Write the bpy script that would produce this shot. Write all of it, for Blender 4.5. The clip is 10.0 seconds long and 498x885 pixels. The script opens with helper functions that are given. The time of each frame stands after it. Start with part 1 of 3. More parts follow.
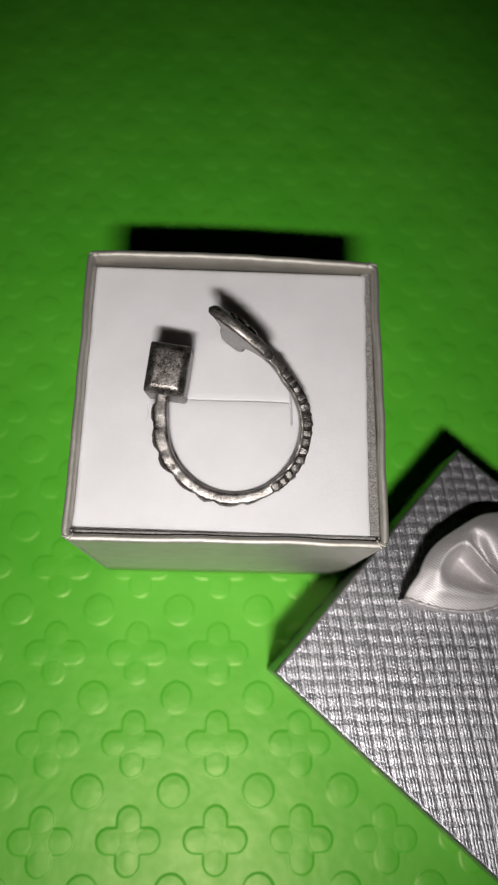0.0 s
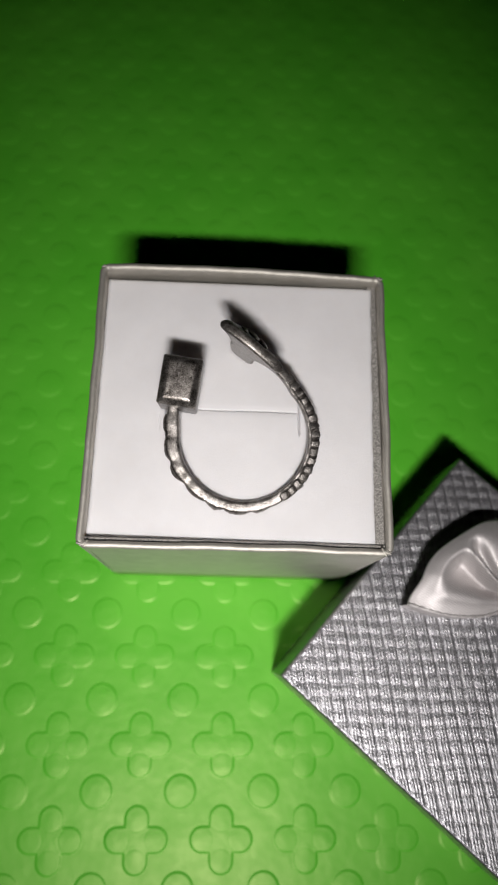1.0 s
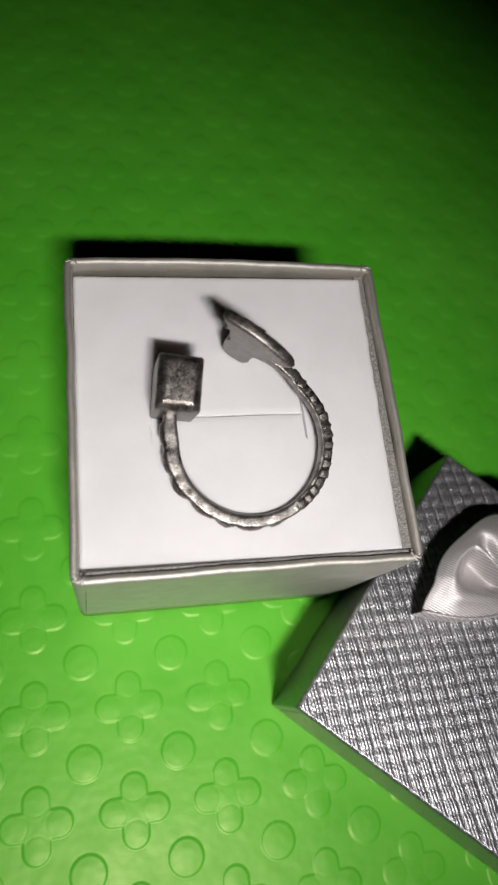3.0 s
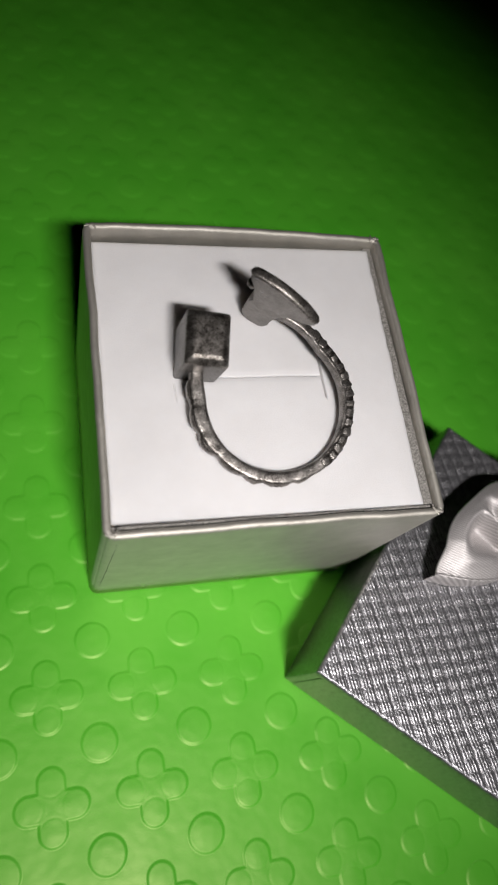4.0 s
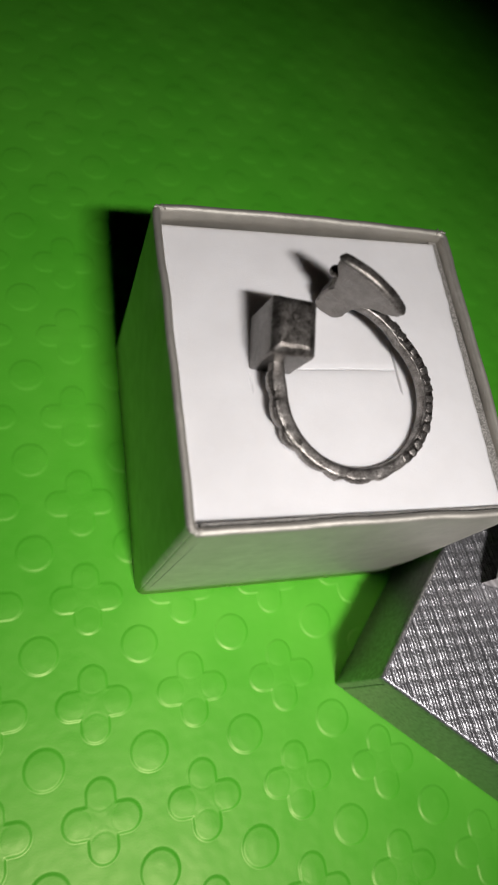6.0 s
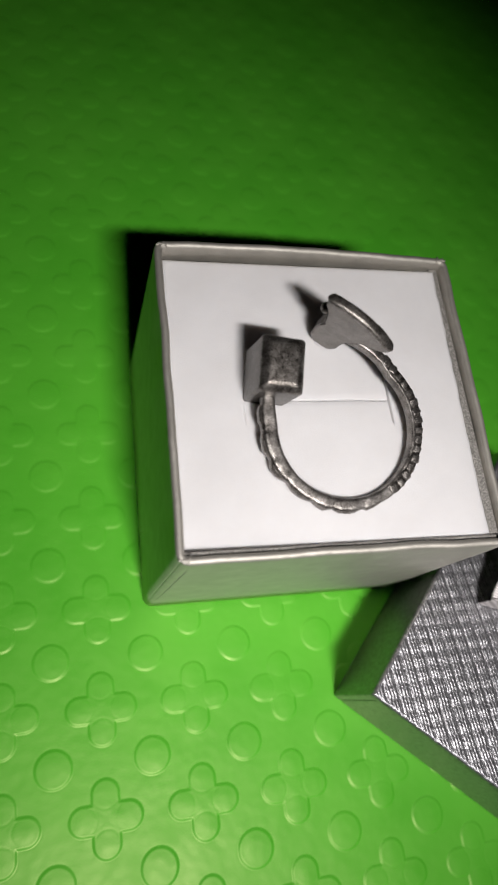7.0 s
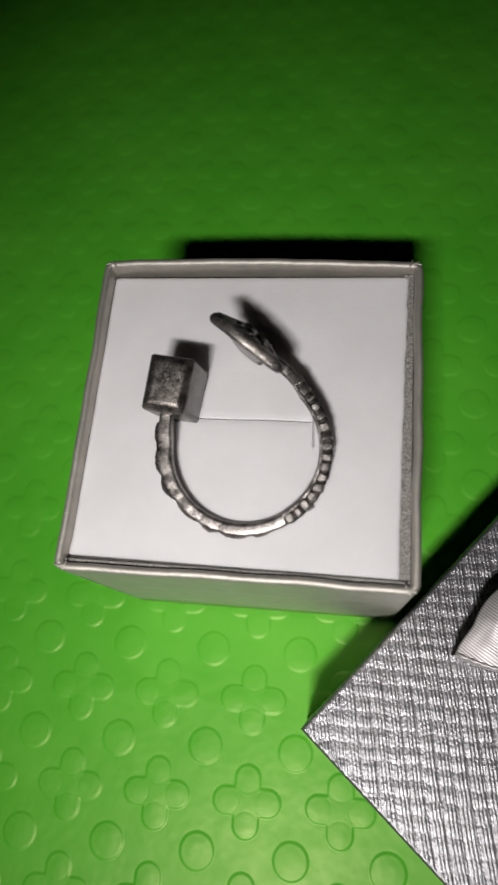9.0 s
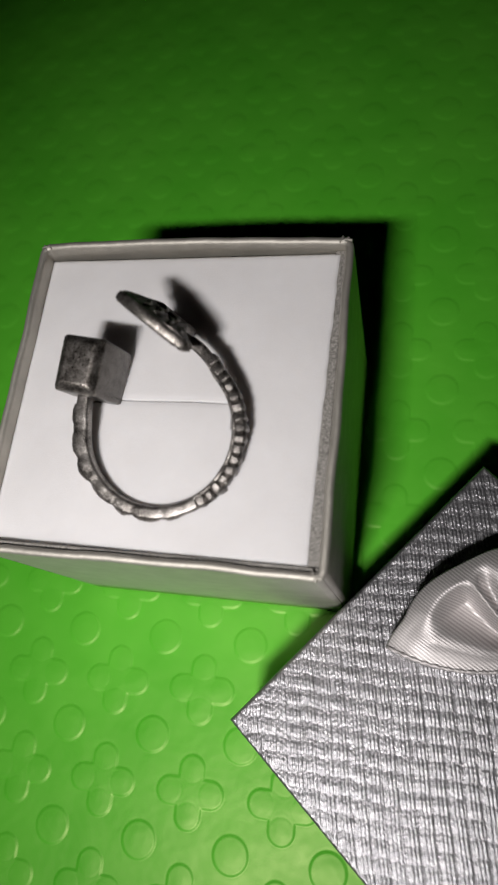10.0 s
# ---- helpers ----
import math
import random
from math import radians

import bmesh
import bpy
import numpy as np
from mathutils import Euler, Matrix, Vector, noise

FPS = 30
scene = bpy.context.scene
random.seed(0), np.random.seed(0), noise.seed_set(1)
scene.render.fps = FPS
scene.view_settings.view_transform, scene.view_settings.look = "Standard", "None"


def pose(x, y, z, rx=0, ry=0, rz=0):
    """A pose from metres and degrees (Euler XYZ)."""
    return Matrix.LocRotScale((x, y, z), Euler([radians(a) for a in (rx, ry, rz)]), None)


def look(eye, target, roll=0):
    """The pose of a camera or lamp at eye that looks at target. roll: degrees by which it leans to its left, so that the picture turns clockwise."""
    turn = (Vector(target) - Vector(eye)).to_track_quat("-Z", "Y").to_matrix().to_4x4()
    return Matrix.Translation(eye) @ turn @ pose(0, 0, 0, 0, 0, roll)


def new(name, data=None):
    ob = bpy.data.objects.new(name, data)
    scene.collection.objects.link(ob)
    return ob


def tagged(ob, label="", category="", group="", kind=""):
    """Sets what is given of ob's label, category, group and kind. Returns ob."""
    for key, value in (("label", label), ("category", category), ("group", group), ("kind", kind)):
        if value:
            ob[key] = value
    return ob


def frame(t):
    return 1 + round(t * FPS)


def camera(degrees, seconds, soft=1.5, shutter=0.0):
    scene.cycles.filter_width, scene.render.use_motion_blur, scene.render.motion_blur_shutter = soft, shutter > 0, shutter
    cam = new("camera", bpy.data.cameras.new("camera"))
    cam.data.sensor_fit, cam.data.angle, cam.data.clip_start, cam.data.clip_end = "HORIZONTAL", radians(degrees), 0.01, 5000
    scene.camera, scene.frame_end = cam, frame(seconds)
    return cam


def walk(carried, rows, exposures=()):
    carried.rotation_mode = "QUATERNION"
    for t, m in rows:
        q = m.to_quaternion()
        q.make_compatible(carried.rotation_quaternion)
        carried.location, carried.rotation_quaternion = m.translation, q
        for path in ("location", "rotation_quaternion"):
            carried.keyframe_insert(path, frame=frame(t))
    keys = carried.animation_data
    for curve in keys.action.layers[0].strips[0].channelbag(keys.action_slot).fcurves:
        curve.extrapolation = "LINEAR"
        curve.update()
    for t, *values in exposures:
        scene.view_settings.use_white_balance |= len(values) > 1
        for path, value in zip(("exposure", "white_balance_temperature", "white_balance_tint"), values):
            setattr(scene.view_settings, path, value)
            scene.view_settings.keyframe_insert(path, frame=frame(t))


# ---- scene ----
cam = camera(40.1, 10.0, soft=2.0, shutter=0.5)
cam.data.dof.use_dof, cam.data.dof.focus_distance, cam.data.dof.aperture_fstop = True, 0.104, 24.0
PATH = [
    (0.0, (-0.00200, -0.03850, 0.14384), (-0.00016, -0.02718, 0.10552), 10.70),
    (0.5, (-0.00412, -0.03848, 0.14644), (-0.00206, -0.02726, 0.10810), 12.00),
    (1.0, (-0.00432, -0.03790, 0.14704), (-0.00224, -0.02656, 0.10872), 12.10),
    (1.5, (-0.00676, -0.03720, 0.14788), (-0.00398, -0.02580, 0.10964), 15.00),
    (2.0, (-0.01086, -0.03666, 0.14594), (-0.00650, -0.02498, 0.10792), 21.00),
    (2.5, (-0.01580, -0.03506, 0.13858), (-0.00904, -0.02290, 0.10108), 27.10),
    (4.0, (-0.03144, -0.04440, 0.12766), (-0.02004, -0.03088, 0.09178), 34.80),
    (4.5, (-0.03516, -0.04696, 0.12668), (-0.02312, -0.03296, 0.09120), 35.40),
    (5.0, (-0.03940, -0.04444, 0.11956), (-0.02724, -0.03070, 0.08402), 36.70),
    (5.5, (-0.04470, -0.04274, 0.11700), (-0.03152, -0.02918, 0.08176), 39.40),
    (7.0, (-0.03910, -0.03872, 0.12732), (-0.02840, -0.02568, 0.09104), 35.70),
    (7.5, (-0.02216, -0.03274, 0.12872), (-0.01814, -0.02054, 0.09084), 18.00),
    (8.0, (-0.00362, -0.03130, 0.12624), (-0.00356, -0.01970, 0.08796), 1.10),
    (8.5, (0.00892, -0.03186, 0.12992), (0.00558, -0.01958, 0.09200), -13.00),
    (9.0, (0.01494, -0.03432, 0.13164), (0.00908, -0.02202, 0.09404), -21.70),
    (9.5, (0.02710, -0.03152, 0.13062), (0.01982, -0.02030, 0.09292), -29.40),
    (10.0, (0.03384, -0.03378, 0.12542), (0.02462, -0.02190, 0.08834), -33.00),
]
EXPOSURES = [(0.0, -0.04), (2.5, 0.05), (4.0, 0.0), (5.0, 0.05), (7.5, 0.06), (8.5, -0.18), (9.0, -0.2), (10.0, -0.12)]
walk(cam, [(t, look(eye, target, roll)) for t, eye, target, roll in PATH], exposures=EXPOSURES)

# ---------------------------------------------------------------- light
world = bpy.data.worlds.new("dark_room")
world.use_nodes = True
world.node_tree.nodes["Background"].inputs["Color"].default_value = (0.5, 0.48, 0.45, 1)
world.node_tree.nodes["Background"].inputs["Strength"].default_value = 0.01
scene.world = world

# the torch, held over the near side of the box
torch = bpy.data.lights.new("torch", "AREA")
torch.shape, torch.size, torch.size_y = "RECTANGLE", 0.044, 0.011
torch.energy, torch.color, torch.spread = 0.086, (1.0, 0.955, 0.94), radians(45)
torch_ob = new("torch", torch)
torch_ob.matrix_world = look((-0.009, -0.175, 0.290), (-0.004, -0.011, 0.0))


# ---------------------------------------------------------------- helpers
MM = 0.001


def node_material(name, base, rough=0.5, metal=0.0):
    mat = bpy.data.materials.new(name)
    mat.use_nodes = True
    tree = mat.node_tree
    b = tree.nodes["Principled BSDF"]
    b.inputs["Base Color"].default_value = (*base, 1)
    b.inputs["Roughness"].default_value = rough
    b.inputs["Metallic"].default_value = metal
    return mat, tree, b


def add_node(tree, kind, **sockets):
    n = tree.nodes.new(kind)
    for key, value in sockets.items():
        n.inputs[key.replace("_", " ")].default_value = value
    return n


def coords(tree, scale=1.0):
    """Object coordinates in millimetres, times scale."""
    tc = tree.nodes.new("ShaderNodeTexCoord")
    mp = tree.nodes.new("ShaderNodeMapping")
    mp.inputs["Scale"].default_value = (1000 * scale,) * 3
    tree.links.new(tc.outputs["Object"], mp.inputs["Vector"])
    return mp.outputs["Vector"]


def noise_of(tree, vec, scale, detail=4.0, rough=0.6):
    n = tree.nodes.new("ShaderNodeTexNoise")
    n.inputs["Scale"].default_value = scale
    n.inputs["Detail"].default_value = detail
    n.inputs["Roughness"].default_value = rough
    tree.links.new(vec, n.inputs["Vector"])
    return n.outputs["Fac"]


def ramp(tree, fac, stops):
    n = tree.nodes.new("ShaderNodeValToRGB")
    els = n.color_ramp.elements
    while len(els) < len(stops):
        els.new(0.5)
    for el, (at, col) in zip(els, stops):
        el.position, el.color = at, (*col, 1)
    tree.links.new(fac, n.inputs["Fac"])
    return n.outputs["Color"]


def bump(tree, b, height, strength, dist, before=None):
    n = tree.nodes.new("ShaderNodeBump")
    n.inputs["Strength"].default_value = strength
    n.inputs["Distance"].default_value = dist
    tree.links.new(height, n.inputs["Height"])
    if before is not None:
        tree.links.new(before, n.inputs["Normal"])
    tree.links.new(n.outputs["Normal"], b.inputs["Normal"])
    return n.outputs["Normal"]


def grey(v, tint=(1, 1, 1)):
    return tuple(v * c for c in tint)


# ---------------------------------------------------------------- materials
def make_foam_green():
    mat, t, b = node_material("green_eva_foam", (0.1, 0.45, 0.035), 0.42)
    v = coords(t)
    col = ramp(t, noise_of(t, v, 0.03, 3), [(0.3, (0.062, 0.365, 0.018)), (0.7, (0.086, 0.415, 0.026))])
    t.links.new(col, b.inputs["Base Color"])
    r = ramp(t, noise_of(t, v, 0.12, 4), [(0.3, grey(0.38)), (0.7, grey(0.49))])
    t.links.new(r, b.inputs["Roughness"])
    b.inputs["Specular IOR Level"].default_value = 0.5
    b.inputs["Specular Tint"].default_value = (1.0, 0.98, 0.5, 1)
    first = bump(t, b, noise_of(t, v, 0.16, 2), 0.3, 0.0005)
    bump(t, b, noise_of(t, v, 4.0, 3), 0.12, 0.00008, first)
    return mat


def make_silver_paper():
    mat, t, b = node_material("pearl_silver_paper", (0.5, 0.49, 0.47), 0.58, 0.84)
    v = coords(t)
    col = ramp(t, noise_of(t, v, 0.25, 5), [(0.3, (0.43, 0.41, 0.365)), (0.7, (0.52, 0.497, 0.445))])
    t.links.new(col, b.inputs["Base Color"])
    first = bump(t, b, noise_of(t, v, 0.5, 3), 0.25, 0.0003)
    second = bump(t, b, noise_of(t, v, 1.5, 4, 0.65), 0.38, 0.00016, first)
    bump(t, b, noise_of(t, v, 7.0, 3), 0.5, 0.00005, second)
    return mat


def make_speckled_lining():
    mat, t, b = node_material("speckled_grey_sponge", (0.25, 0.24, 0.24), 0.6, 0.2)
    v = coords(t)
    col = ramp(t, noise_of(t, v, 3.2, 3, 0.75), [(0.38, (0.13, 0.122, 0.112)), (0.5, (0.24, 0.23, 0.212)), (0.66, (0.42, 0.40, 0.367))])
    t.links.new(col, b.inputs["Base Color"])
    bump(t, b, noise_of(t, v, 3.2, 3, 0.75), 0.8, 0.0002)
    return mat


def make_white_pad():
    mat, t, b = node_material("white_flocked_foam", (0.8, 0.79, 0.78), 0.85)
    v = coords(t)
    col = ramp(t, noise_of(t, v, 0.12, 5), [(0.3, (0.645, 0.634, 0.634)), (0.7, (0.695, 0.686, 0.688))])
    t.links.new(col, b.inputs["Base Color"])
    b.inputs["Subsurface Weight"].default_value = 0.6
    b.inputs["Subsurface Radius"].default_value = (1.0, 0.95, 0.9)
    b.inputs["Subsurface Scale"].default_value = 0.0025
    first = bump(t, b, noise_of(t, v, 0.1, 2), 0.2, 0.0004)
    second = bump(t, b, noise_of(t, v, 1.1, 3), 0.25, 0.00012, first)
    bump(t, b, noise_of(t, v, 6.0, 3), 0.6, 0.00007, second)
    return mat


def make_pewter(name="antique_pewter", dark=(0.028, 0.024, 0.020), mid=(0.14, 0.128, 0.115), light=(0.34, 0.320, 0.298), relief=0.5, gloss=(0.25, 0.44)):
    mat, t, b = node_material(name, mid, 0.4, 0.88)
    v = coords(t)
    broad, fine = noise_of(t, v, 0.55, 4, 0.65), noise_of(t, v, 5.0, 4, 0.7)
    mix = t.nodes.new("ShaderNodeMath")
    mix.operation = "MULTIPLY_ADD"
    mix.inputs[1].default_value = 0.5
    t.links.new(fine, mix.inputs[0])
    half = t.nodes.new("ShaderNodeMath")
    half.operation = "MULTIPLY"
    half.inputs[1].default_value = 0.5
    t.links.new(broad, half.inputs[0])
    t.links.new(half.outputs[0], mix.inputs[2])
    n = mix.outputs[0]
    col = ramp(t, n, [(0.39, dark), (0.49, mid), (0.61, light)])
    t.links.new(col, b.inputs["Base Color"])
    r = ramp(t, noise_of(t, v, 2.3, 4), [(0.3, grey(gloss[0])), (0.7, grey(gloss[1]))])
    t.links.new(r, b.inputs["Roughness"])
    first = bump(t, b, broad, relief * 0.5, 0.0003)
    bump(t, b, fine, relief, 0.00008, first)
    return mat


def make_lid_foil(name, relief):
    mat, t, b = node_material(name, (0.3, 0.29, 0.3), 0.36, 0.85)
    v = coords(t)
    col = ramp(t, noise_of(t, v, 1.2, 4), [(0.3, (0.175, 0.173, 0.182)), (0.7, (0.37, 0.366, 0.38))])
    t.links.new(col, b.inputs["Base Color"])
    first = bump(t, b, noise_of(t, v, 2.4, 3), relief, 0.00012)
    bump(t, b, noise_of(t, v, 8.0, 3), relief, 0.00008, first)
    return mat


def make_satin():
    mat, t, b = node_material("grey_pink_satin", (0.5, 0.45, 0.44), 0.57, 0.7)
    b.inputs["Sheen Weight"].default_value = 0.1
    v = coords(t)
    mp = t.nodes.new("ShaderNodeMapping")
    mp.inputs["Rotation"].default_value = (0, radians(14), radians(82))
    t.links.new(v, mp.inputs["Vector"])
    w = t.nodes.new("ShaderNodeTexWave")
    w.bands_direction = "Y"
    w.inputs["Scale"].default_value = 0.78
    w.inputs["Distortion"].default_value = 1.6
    w.inputs["Detail Scale"].default_value = 0.3
    t.links.new(mp.outputs["Vector"], w.inputs["Vector"])
    first = bump(t, b, w.outputs["Fac"], 0.36, 0.00009)
    bump(t, b, noise_of(t, v, 6.0, 2), 0.15, 0.00005, first)
    col = ramp(t, w.outputs["Fac"], [(0.0, (0.42, 0.397, 0.392)), (1.0, (0.68, 0.652, 0.646))])
    t.links.new(col, b.inputs["Base Color"])
    return mat


def make_plaster(name, base):
    mat, t, b = node_material(name, base, 0.8)
    v = coords(t, 0.001)
    col = ramp(t, noise_of(t, v, 3.0, 5), [(0.3, tuple(c * 0.92 for c in base)), (0.7, base)])
    t.links.new(col, b.inputs["Base Color"])
    bump(t, b, noise_of(t, v, 60.0, 4), 0.2, 0.002)
    return mat


GREEN = make_foam_green()
PAPER = make_silver_paper()
LINING = make_speckled_lining()
WHITE = make_white_pad()
PEWTER = make_pewter()
DARK_PEWTER = make_pewter("dark_pewter", (0.012, 0.010, 0.009), (0.040, 0.035, 0.031), (0.11, 0.10, 0.09), gloss=(0.45, 0.6))
GLINT = make_pewter("worn_bright_pewter", (0.03, 0.027, 0.024), (0.15, 0.14, 0.13), (0.36, 0.34, 0.32), 0.7, gloss=(0.28, 0.46))
SMOOTH_PEWTER = make_pewter("smooth_pewter", (0.15, 0.138, 0.125), (0.20, 0.187, 0.172), (0.25, 0.236, 0.22), 0.2)
FLANK_PEWTER = make_pewter("dull_pewter", (0.07, 0.064, 0.058), (0.115, 0.107, 0.098), (0.16, 0.15, 0.14), 0.25)
COAT = SMOOTH_PEWTER.node_tree.nodes["Principled BSDF"].inputs
COAT["Coat Weight"].default_value, COAT["Coat IOR"].default_value, COAT["Coat Roughness"].default_value = 0.25, 1.6, 0.15
WORN = make_pewter("worn_pewter", (0.04, 0.036, 0.032), (0.19, 0.176, 0.162), (0.36, 0.34, 0.32), 0.4, gloss=(0.28, 0.45))
FOIL = make_lid_foil("embossed_dark_silver_paper", 0.5)
FOIL_SIDE = make_lid_foil("dark_silver_paper", 0.5)
SATIN = make_satin()
WALL = make_plaster("plain_wall_paint", (0.55, 0.53, 0.5))
FLOOR = make_plaster("brown_floor", (0.16, 0.1, 0.06))
CREASE, _t, _b = node_material("dark_paper_crease", (0.05, 0.05, 0.045), 0.8)


# ---------------------------------------------------------------- mesh tools
def finish(name, bm, mat, parent=None, smooth=False):
    mesh = bpy.data.meshes.new(name)
    bmesh.ops.recalc_face_normals(bm, faces=bm.faces)
    bm.to_mesh(mesh)
    bm.free()
    mesh.materials.append(mat)
    if smooth:
        mesh.polygons.foreach_set("use_smooth", [True] * len(mesh.polygons))
    ob = new(name, mesh)
    if parent is not None:
        ob.parent = parent
    return ob


def part(name, bm, mat, parent, label="", smooth=False):
    ob = finish(name, bm, mat, parent, smooth)
    return tagged(ob, label) if label else ob


def sheet(name, xs, ys, zs, mat, parent=None, closed_below=None):
    """A grid of points, zs of shape (len(ys), len(xs)); optionally closed down to closed_below."""
    ny, nx = zs.shape
    X, Y = np.meshgrid(xs, ys) if np.ndim(xs) == 1 else (xs, ys)
    co = np.stack([X, Y, zs], -1).reshape(-1, 3)
    i = (np.arange(ny - 1)[:, None] * nx + np.arange(nx - 1)[None, :]).reshape(-1)
    quads = np.stack([i, i + 1, i + nx + 1, i + nx], -1)
    if closed_below is not None:
        ring = np.concatenate([np.arange(nx), np.arange(1, ny) * nx + nx - 1, (ny - 1) * nx + np.arange(nx - 2, -1, -1),
                               np.arange(ny - 2, 0, -1) * nx])
        low = co[ring].copy()
        low[:, 2] = closed_below
        a = np.arange(len(ring))
        c = (a + 1) % len(ring)
        quads = np.concatenate([quads, np.stack([ring[a], len(co) + a, len(co) + c, ring[c]], -1)])
        co = np.concatenate([co, low])
    mesh = bpy.data.meshes.new(name)
    mesh.vertices.add(len(co))
    mesh.vertices.foreach_set("co", co.ravel())
    mesh.loops.add(quads.size)
    mesh.loops.foreach_set("vertex_index", quads.ravel().astype(np.int32))
    mesh.polygons.add(len(quads))
    mesh.polygons.foreach_set("loop_start", np.arange(0, quads.size, 4, dtype=np.int32))
    mesh.polygons.foreach_set("use_smooth", np.ones(len(quads), dtype=bool))
    mesh.update(calc_edges=True)
    mesh.validate()
    mesh.materials.append(mat)
    ob = new(name, mesh)
    if parent is not None:
        ob.parent = parent
    return ob


def block(x0, x1, y0, y1, z0, z1, bevel=0.0, segments=2, bm=None):
    """A box with rounded edges, in metres."""
    bm = bm or bmesh.new()
    made = bmesh.ops.create_cube(bm, size=1.0)["verts"]
    for v in made:
        v.co = Vector(((x0 + x1) / 2 + v.co.x * (x1 - x0), (y0 + y1) / 2 + v.co.y * (y1 - y0), (z0 + z1) / 2 + v.co.z * (z1 - z0)))
    if bevel:
        edges = {e for v in made for e in v.link_edges}
        bmesh.ops.bevel(bm, geom=list(edges), offset=bevel, segments=segments, profile=0.5, affect="EDGES")
    return bm


def smoothstep(a, b, x):
    t = np.clip((x - a) / (b - a), 0, 1)
    return t * t * (3 - 2 * t)


# ---------------------------------------------------------------- room
def build_room():
    half, high = 1.6, 2.4
    low = -0.012
    tagged(finish("floor", block(-half, half, -half, half, low - 0.1, low), FLOOR), "plain brown floor under the green mat", "floor", kind="structure")
    for name, box in (("wall_north", (-half, half, half, half + 0.1)), ("wall_south", (-half, half, -half - 0.1, -half)),
                      ("wall_east", (half, half + 0.1, -half, half)), ("wall_west", (-half - 0.1, -half, -half, half))):
        tagged(finish(name, block(*box, low, high), WALL), "plain pale wall of a dark room", "wall", kind="structure")
    tagged(finish("ceiling", block(-half, half, -half, half, high, high + 0.1), WALL), "plain pale ceiling of a dark room", "ceiling", kind="structure")


# ---------------------------------------------------------------- mat
MAT_AT, MAT_STEP, MAT_TURN = (-16.5, -57.4), (16.22, 16.8), radians(0.8)


def boss_height(x, y):
    """Height of the mat's moulded relief at x, y in millimetres: crosses of four round lobes, and discs between them."""
    dx, dy = x - MAT_AT[0], y - MAT_AT[1]
    c, s = math.cos(MAT_TURN), math.sin(MAT_TURN)
    u, v = (c * dx + s * dy) / MAT_STEP[0], (-s * dx + c * dy) / MAT_STEP[1]
    cu, cv = (u - np.round(u)) * MAT_STEP[0], (v - np.round(v)) * MAT_STEP[1]
    arm, lobe = 3.7, 2.2
    h = np.hypot(np.maximum(np.abs(cu) - arm, 0), cv) - lobe
    w = np.hypot(cu, np.maximum(np.abs(cv) - arm, 0)) - lobe
    u2, v2 = u + 0.5, v + 0.5
    du, dv = (u2 - np.round(u2)) * MAT_STEP[0], (v2 - np.round(v2)) * MAT_STEP[1]
    disc = np.hypot(du, dv) - 2.95
    d = np.minimum(np.minimum(h, w), disc)
    edge = smoothstep(0.27, -0.27, d)
    groove = -0.010 * np.exp(-((d - 0.22) / 0.17) ** 2)
    crown = 0.06 * smoothstep(0, -2.0, d)
    seam = np.minimum(np.abs(np.hypot(np.abs(cu) - arm, cv) - lobe), np.abs(np.hypot(cu, np.abs(cv) - arm) - lobe))
    faint = -0.018 * np.exp(-(seam / 0.2) ** 2) * (d < -0.3)
    return -0.22 + 0.12 * edge + groove + crown + faint


def build_mat():
    def axis(*stretches):
        """Steps of the given length on each stretch: fine where the camera comes near, coarse outside."""
        return np.unique(np.concatenate([np.linspace(a, b, int((b - a) / step)) for a, b, step in stretches]))

    xs = axis((-150, -90, 0.7), (-90, -54, 0.26), (-54, 58, 0.16), (58, 90, 0.26), (90, 160, 0.7))
    ys = axis((-105, -84, 0.6), (-84, -22, 0.16), (-22, 25, 0.26), (25, 85, 0.17), (85, 120, 0.26), (120, 190, 0.7))
    X, Y = np.meshgrid(xs, ys)
    Z = boss_height(X, Y)
    # fade the relief out into the plain margin
    rim = np.minimum(np.minimum(X + 150, 160 - X), np.minimum(Y + 105, 190 - Y))
    Z = -0.22 + (Z + 0.22) * smoothstep(0, 6, rim)
    mat_thing = new("foam_mat")
    tagged(mat_thing, "bright green EVA foam play mat embossed with crosses and discs", "mat")
    sheet("embossed_field", xs * MM, ys * MM, Z * MM, GREEN, mat_thing)
    bm = bmesh.new()
    top, low = -0.22 * MM, -0.012
    X0, X1, Y0, Y1 = -0.15, 0.16, -0.105, 0.19
    XO0, XO1, YO0, YO1 = -0.5, 0.5, -0.45, 0.55

    def quad(*pts):
        bm.faces.new([bm.verts.new(p) for p in pts])
    for a, b, c, d in ((XO0, X0, YO0, YO1), (X1, XO1, YO0, YO1), (X0, X1, YO0, Y0), (X0, X1, Y1, YO1)):
        quad((a, c, top), (b, c, top), (b, d, top), (a, d, top))
    quad((XO0, YO0, low), (XO0, YO1, low), (XO1, YO1, low), (XO1, YO0, low))
    quad((XO0, YO0, low), (XO1, YO0, low), (XO1, YO0, top), (XO0, YO0, top))
    quad((XO1, YO0, low), (XO1, YO1, low), (XO1, YO1, top), (XO1, YO0, top))
    quad((XO1, YO1, low), (XO0, YO1, low), (XO0, YO1, top), (XO1, YO1, top))
    quad((XO0, YO1, low), (XO0, YO0, low), (XO0, YO0, top), (XO0, YO1, top))
    bmesh.ops.remove_doubles(bm, verts=bm.verts, dist=1e-6)
    part("mat_margin", bm, GREEN, mat_thing)


